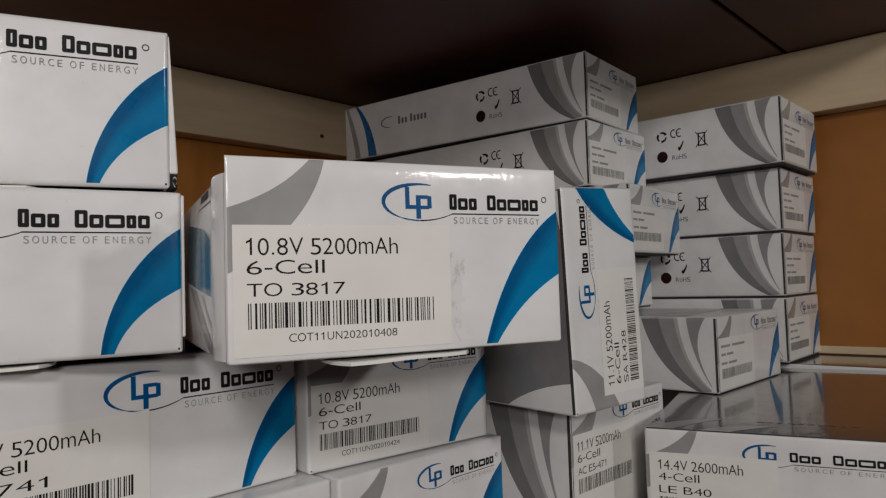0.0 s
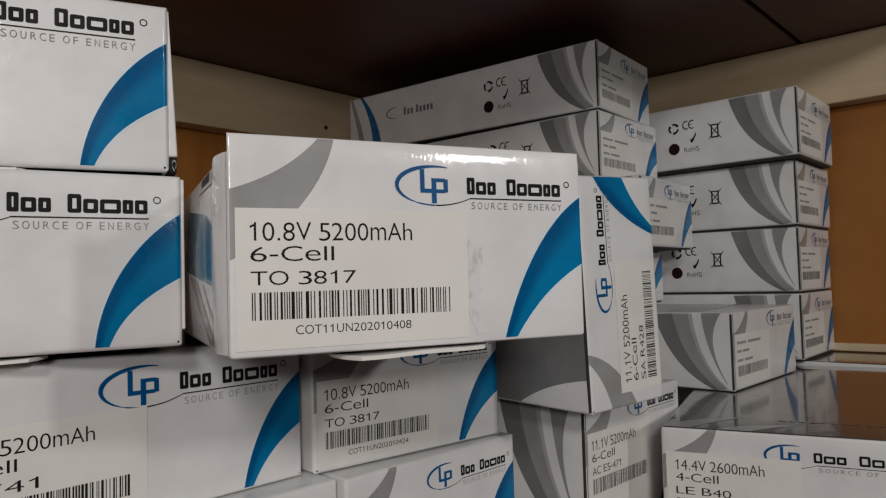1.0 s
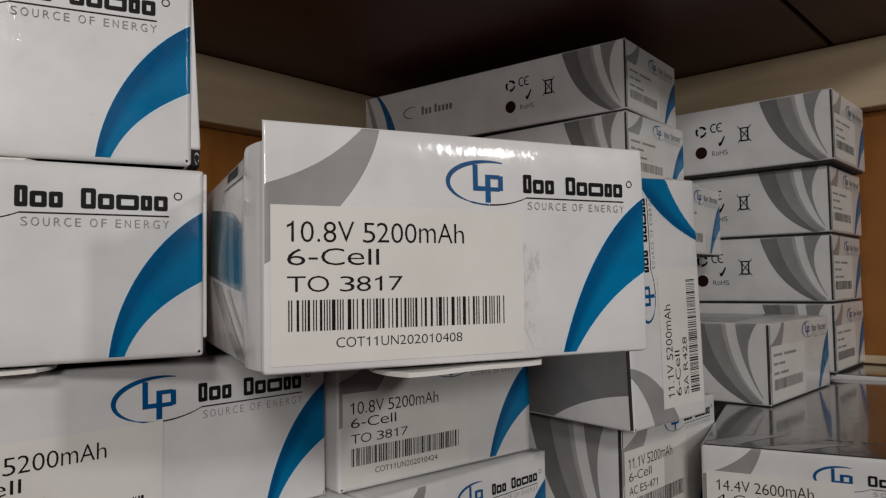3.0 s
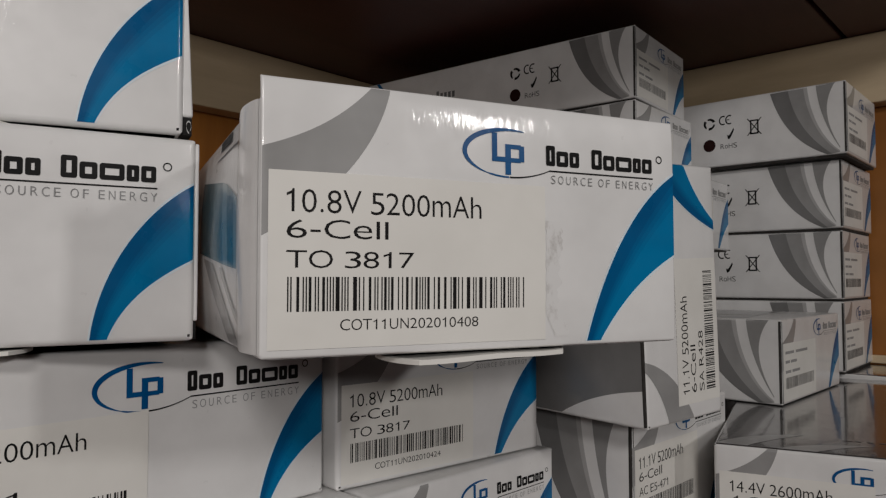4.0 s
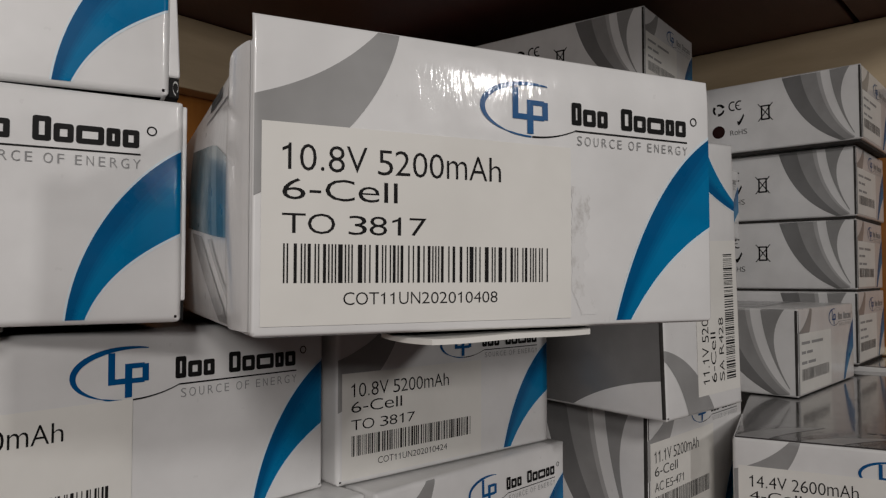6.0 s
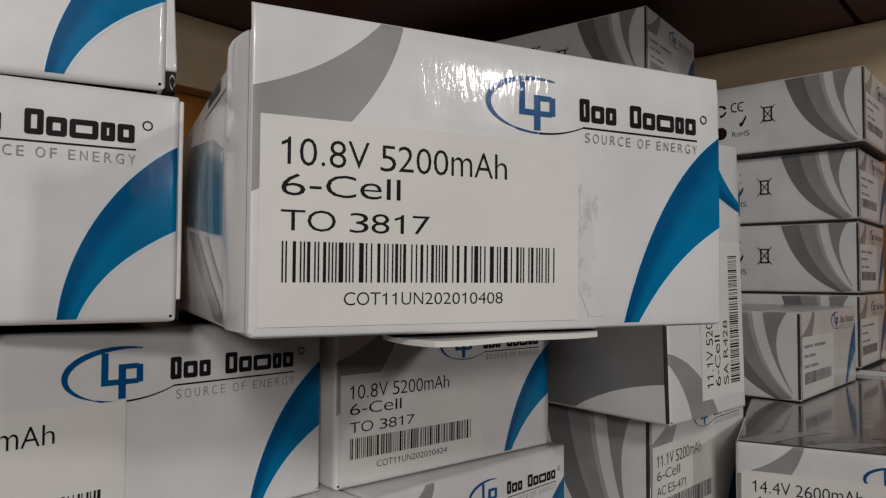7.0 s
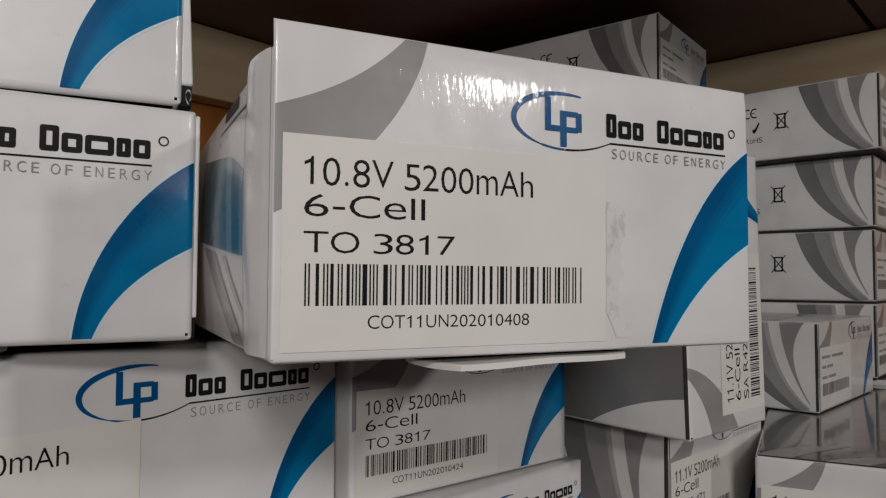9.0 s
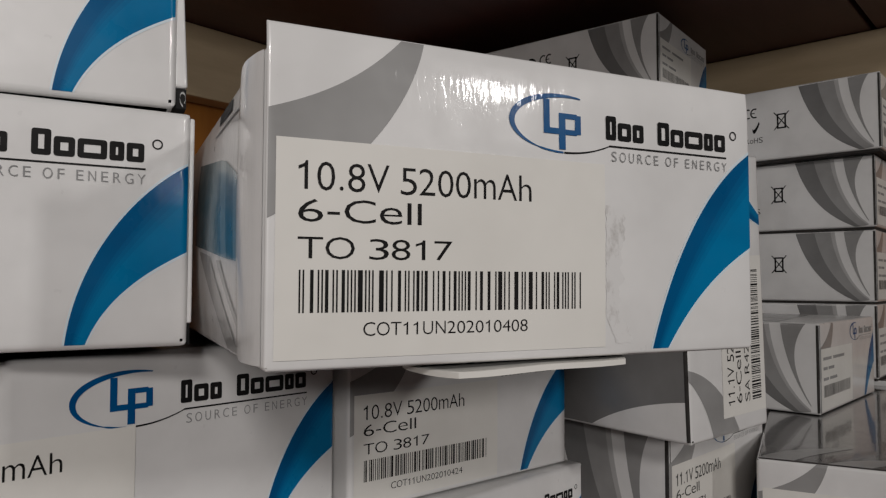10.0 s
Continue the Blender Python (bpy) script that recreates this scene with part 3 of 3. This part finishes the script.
def side_flaps(root, face):
    """The puffed side of the front carton: a teal band, grey stripes, the slot and the bulging dust flap. x runs to the near end."""
    w, h = face.w, face.h
    part("blue_band", band(face, [(w - 67, 20.5), (w - 66.5, 38)], [(w - 33, 17), (w - 35, 34.5)], 0.1, 8), TEAL, root)
    part("pale_band", band(face, [(w - 33, 17), (w - 35, 34.5)], [(w - 27.5, 16.5), (w - 29.5, 33.5)], 0.1, 8), PALE_TEAL, root)
    part("blue_band", band(face, [(w - 27.5, 16.5), (w - 29.5, 33.5)], [(w - 21, 16), (w - 22, 31)], 0.1, 8), TEAL, root)
    part("pale_band", band(face, [(w - 21, 16), (w - 22, 31)], [(w - 14, 15.5), (w - 14, 28)], 0.1, 8), PALE_TEAL, root)
    part("grey_stripe", band(face, [(w - 60, 19), (w - 48, 10), (w - 30, 1)], [(w - 46, 17.5), (w - 34, 9), (w - 18, 1)], 0.1, 10), GREY, root)
    part("grey_stripe", band(face, [(w - 38, 16.5), (w - 28, 9), (w - 14, 3)], [(w - 34, 16.3), (w - 25, 9), (w - 14, 5)], 0.12, 10), PALE, root)
    part("flap_slot", bars(face, [(w - 42, w - 27, 42.0, 44.2)], 0.12), INK, root)
    part("flap_edge", bars(face, [(w - 46, w - 14, 40.4, 40.8)], 0.12), SOFT_INK, root)
    bm = bmesh.new()
    rows = []
    for i in range(13):
        u = i / 12
        top = h - 0.9 - 4.5 * (1 - min(1, u * 2.2)) ** 2
        low = 1.0 + 3.0 * (1 - min(1, u * 2.2)) ** 2
        lift = 0.35 + 1.25 * math.sin(math.pi * (0.18 + 0.82 * u)) if i else 0.02
        rows.append([bm.verts.new(face.lay(w - 13.5 + 12.9 * max(u, 0.0001), low + (top - low) * k / 10, lift)) for k in range(11)])
    for p, q in zip(rows, rows[1:]):
        for k in range(10):
            bm.faces.new((p[k], q[k], q[k + 1], p[k + 1])).smooth = True
    part("dust_flap", bm, WHITE, root, "bulging glossy white dust flap")


def top_art(root, face):
    """Print on the top of the four-cell carton: grey crescents and a row of small print."""
    w = face.w
    part("white_arc", band(face, [(1, 1), (6, 14), (16, 26), (34, 32)], [(13, 1), (17, 10), (24, 20), (34, 32)], 0.1), PALE, root)
    part("white_arc", band(face, [(24, 1), (30, 9), (40, 17), (58, 20)], [(38, 1), (42, 6), (48, 13), (58, 20)], 0.1), PALE, root)
    part("small_print", bars(face, [(48 + i * 4.4, 48 + i * 4.4 + (2.2 if i % 3 else 3.4), 27.0, 28.1) for i in range(10)], 0.12), SOFT_INK, root)


def edge_art(root, face):
    """The wide grey panel of the carton that stands on its edge. x runs to the near end."""
    w, h = face.w, face.h
    part("grey_field", band(face, [(w - 230, 1), (w - 230, h - 1)], [(w - 60, 1), (w - 60, h - 1)], 0.08, 10), DARK_GREY, root)
    part("grey_field", band(face, [(w - 60, 1), (w - 60, h - 1)], [(w - 41, 1), (w - 31, 6.8), (w - 18, 11.6), (w - 1, 13.8)], 0.1, 16), DARK_GREY, root)
    part("grey_field", band(face, [(w - 60, h - 1), (w - 1, h - 1)], [(w - 41, 1), (w - 31, 6.8), (w - 18, 11.6), (w - 1, 13.8)], 0.09, 16), DARK_GREY, root)


def grime(root, face):
    """A strip of grey dirt where the sticker's edge once stuck out."""
    bm = bmesh.new()
    last = None
    for i in range(70):
        z = 2.2 + i * 0.34
        wide = 3.4 + 1.6 * noise.noise((z * 0.16, 3.1, 0)) + 0.9 * noise.noise((z * 0.9, 7.7, 0))
        x0 = 57.4 + 0.3 * noise.noise((z * 0.8, 1.2, 0)) + (2.2 * (1 - i / 14) if i < 14 else 0)
        pair = [bm.verts.new(face.lay(x0 + k * max(wide, 0.25) / 3, z, 0.11)) for k in range(4)]
        if last:
            for k in range(3):
                bm.faces.new((last[k], last[k + 1], pair[k + 1], pair[k]))
        last = pair
    part("grime", bm, GRIME, root, "faint grey smear of dirt")


GRIME, grime_nodes, grime_links, grime_shader = material("grey_dirt", (0.6, 0.58, 0.56), 0.36, coat=0.6)
grime_links.new(ramp(grime_nodes, grime_links, noise_tex(grime_nodes, grime_links, coords(grime_nodes, grime_links, (1, 1, 0.6)), 260, 6, 0.75),
                     [(0.48, (0.755, 0.745, 0.735)), (0.66, (0.52, 0.50, 0.48))]), grime_shader.inputs["Base Color"])
# teal prints, darkened to carry the shade on the carton's left side
PALE_TEAL = coated("shaded_pale_teal_print", (0.13, 0.22, 0.25), (0.19, 0.29, 0.32), 0.32)
TEAL = coated("shaded_teal_print", (0.006, 0.065, 0.092), (0.012, 0.105, 0.14), 0.32)
LONG = 245.0
TO_WORDS = ("10.8V 5200mAh", "6-Cell", "TO 3817")

# front box with the large sticker
F_BOX, F_FRONT, F_LEFT, F_TOP = carton("glossy white battery carton with blue sweep, lying across the stack", -0.0527, 0.1561, 0.2356, 25.7, 92.0, LONG, 49.2,
    art=dict(words=TO_WORDS, number="COT11UN202010408", seed=4, sweep=0.4), tab=(24.5, 65.5, 0, 0.7), puff=(2.4, 0.3), lip=3.6, edge=0.55, crown=0.011)
side_flaps(F_BOX, F_LEFT)
grime(F_BOX, F_FRONT)
# left pair
carton("glossy white carton with blue sweep on top of another", -0.1806, 0.1563, 0.2842, 26.9, 108, LONG, 47.9, art=dict(sweep=2.2, brand_scale=1.2, brand_right=8.7, brand_base=37.0, sticker=None), puff=(0.3, 0.6), ear=2.4, ear_top=0.2, tab=(20, 75, 0, 0.5))
carton("glossy white carton with blue sweep, second of a pile", -0.1741, 0.1504, 0.2350, 30.4, 108, LONG, 48.0, art=dict(sweep=2.6, brand_scale=1.2, brand_right=8.7, brand_base=35.6, sticker=None), tab=(20, 75, 0, 1.0), puff=(0.3, 0.6), ear=0.9)
# lower left box
carton("white battery carton with sticker under the pile", -0.1427, 0.1665, 0.1840, 47.8, 124, LONG, 48.6,
    art=dict(sweep=1.6, brand_scale=1.27, brand_right=9.7, brand_base=34.7, words=("~V 5200mAh", "6-Cell", "~4741"), seed=9, sticker=(10.8, 68.4, 4.0, 32.6)))
carton("white carton at the foot of the pile", -0.1115, 0.1895, 0.1352, 45, 92, LONG, 48.4, art=dict(sticker=None))
# boxes under the front box
carton("white battery carton with sticker below the front one", -0.0555, 0.2585, 0.1838, 40.9, 92.3, LONG, 49.2, art=dict(words=TO_WORDS, number="COT11UN202010424", seed=7, sweep=0.9))
carton("white carton with blue sweep on the shelf board", -0.0440, 0.2551, 0.1352, 45.7, 92.2, LONG, 48.0, art=dict(sticker=None))
# box on its edge
S_BOX, S_FRONT, S_LEFT, S_TOP = carton("white carton standing on its edge between the stacks", 0.0488, 0.2884, 0.1962, 37.2, 46.4, LONG, 95.6, lean=-2.4, upright=True,
    art=dict(words=("11.1V 5200mAh", "6-Cell", "SA R428"), seed=12, brand_base=31.6, brand_right=8, brand_scale=1.02, sticker=(6, 60, 1, 28)))
edge_art(S_BOX, S_LEFT)
# low boxes to the right of it
carton("white carton with sticker at the foot of the stack", 0.0515, 0.3205, 0.1352, 46.3, 90, LONG, 60.2, side=True,
    art=dict(words=("11.1V 5200mAh", "6-Cell", "AC E5-471"), seed=15, brand_base=50.2, sticker=(0.6, 57.2, 15.5, 46.5)))
W_BOX, W_FRONT, W_LEFT, W_TOP = carton("white four-cell carton with a glossy top", 0.0885, 0.3341, 0.1352, -25.9, 128, LONG, 46.9,
    art=dict(words=("14.4V 2600mAh", "4-Cell", "LE B40"), brand_right=38.2, brand_base=34.6, spread=1.45, seed=18, sticker=(2, 57, 5, 36)), cover=GLOSSY)
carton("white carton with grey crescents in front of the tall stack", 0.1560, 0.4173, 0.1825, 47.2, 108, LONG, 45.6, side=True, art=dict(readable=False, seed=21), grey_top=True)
# tall stack against the side wall
for i, (x, y, z, yaw, h) in enumerate(((0.2450, 0.5085, 0.3340, 48.4, 49.4), (0.2480, 0.5215, 0.2850, 48.6, 47.5), (0.2490, 0.5245, 0.2360, 49.4, 47.6), (0.2490, 0.5250, 0.1862, 49.0, 48.2))):
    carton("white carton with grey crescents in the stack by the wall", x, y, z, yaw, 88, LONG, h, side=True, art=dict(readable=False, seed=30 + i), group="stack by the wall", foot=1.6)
carton("white carton under the stack by the wall", 0.3515, 0.4525, 0.1352, 49, 76, LONG, 49.2, group="stack by the wall", cover=GLOSSY)
top_art(W_BOX, W_TOP)
# stack in the corner
for i, (x, y, z, yaw, h) in enumerate(((0.1015, 0.4960, 0.3688, 52.7, 49.2), (0.0994, 0.4900, 0.3190, 49.5, 48.0), (0.121, 0.468, 0.2700, 52, 48.0), (0.098, 0.480, 0.2310, 50, 38.6))):
    carton("white carton with grey crescents in the corner stack", x, y, z, yaw, 92, LONG, h - 0.8, side=True, art=dict(readable=False, seed=40 + i), group="corner stack", foot=0.9)
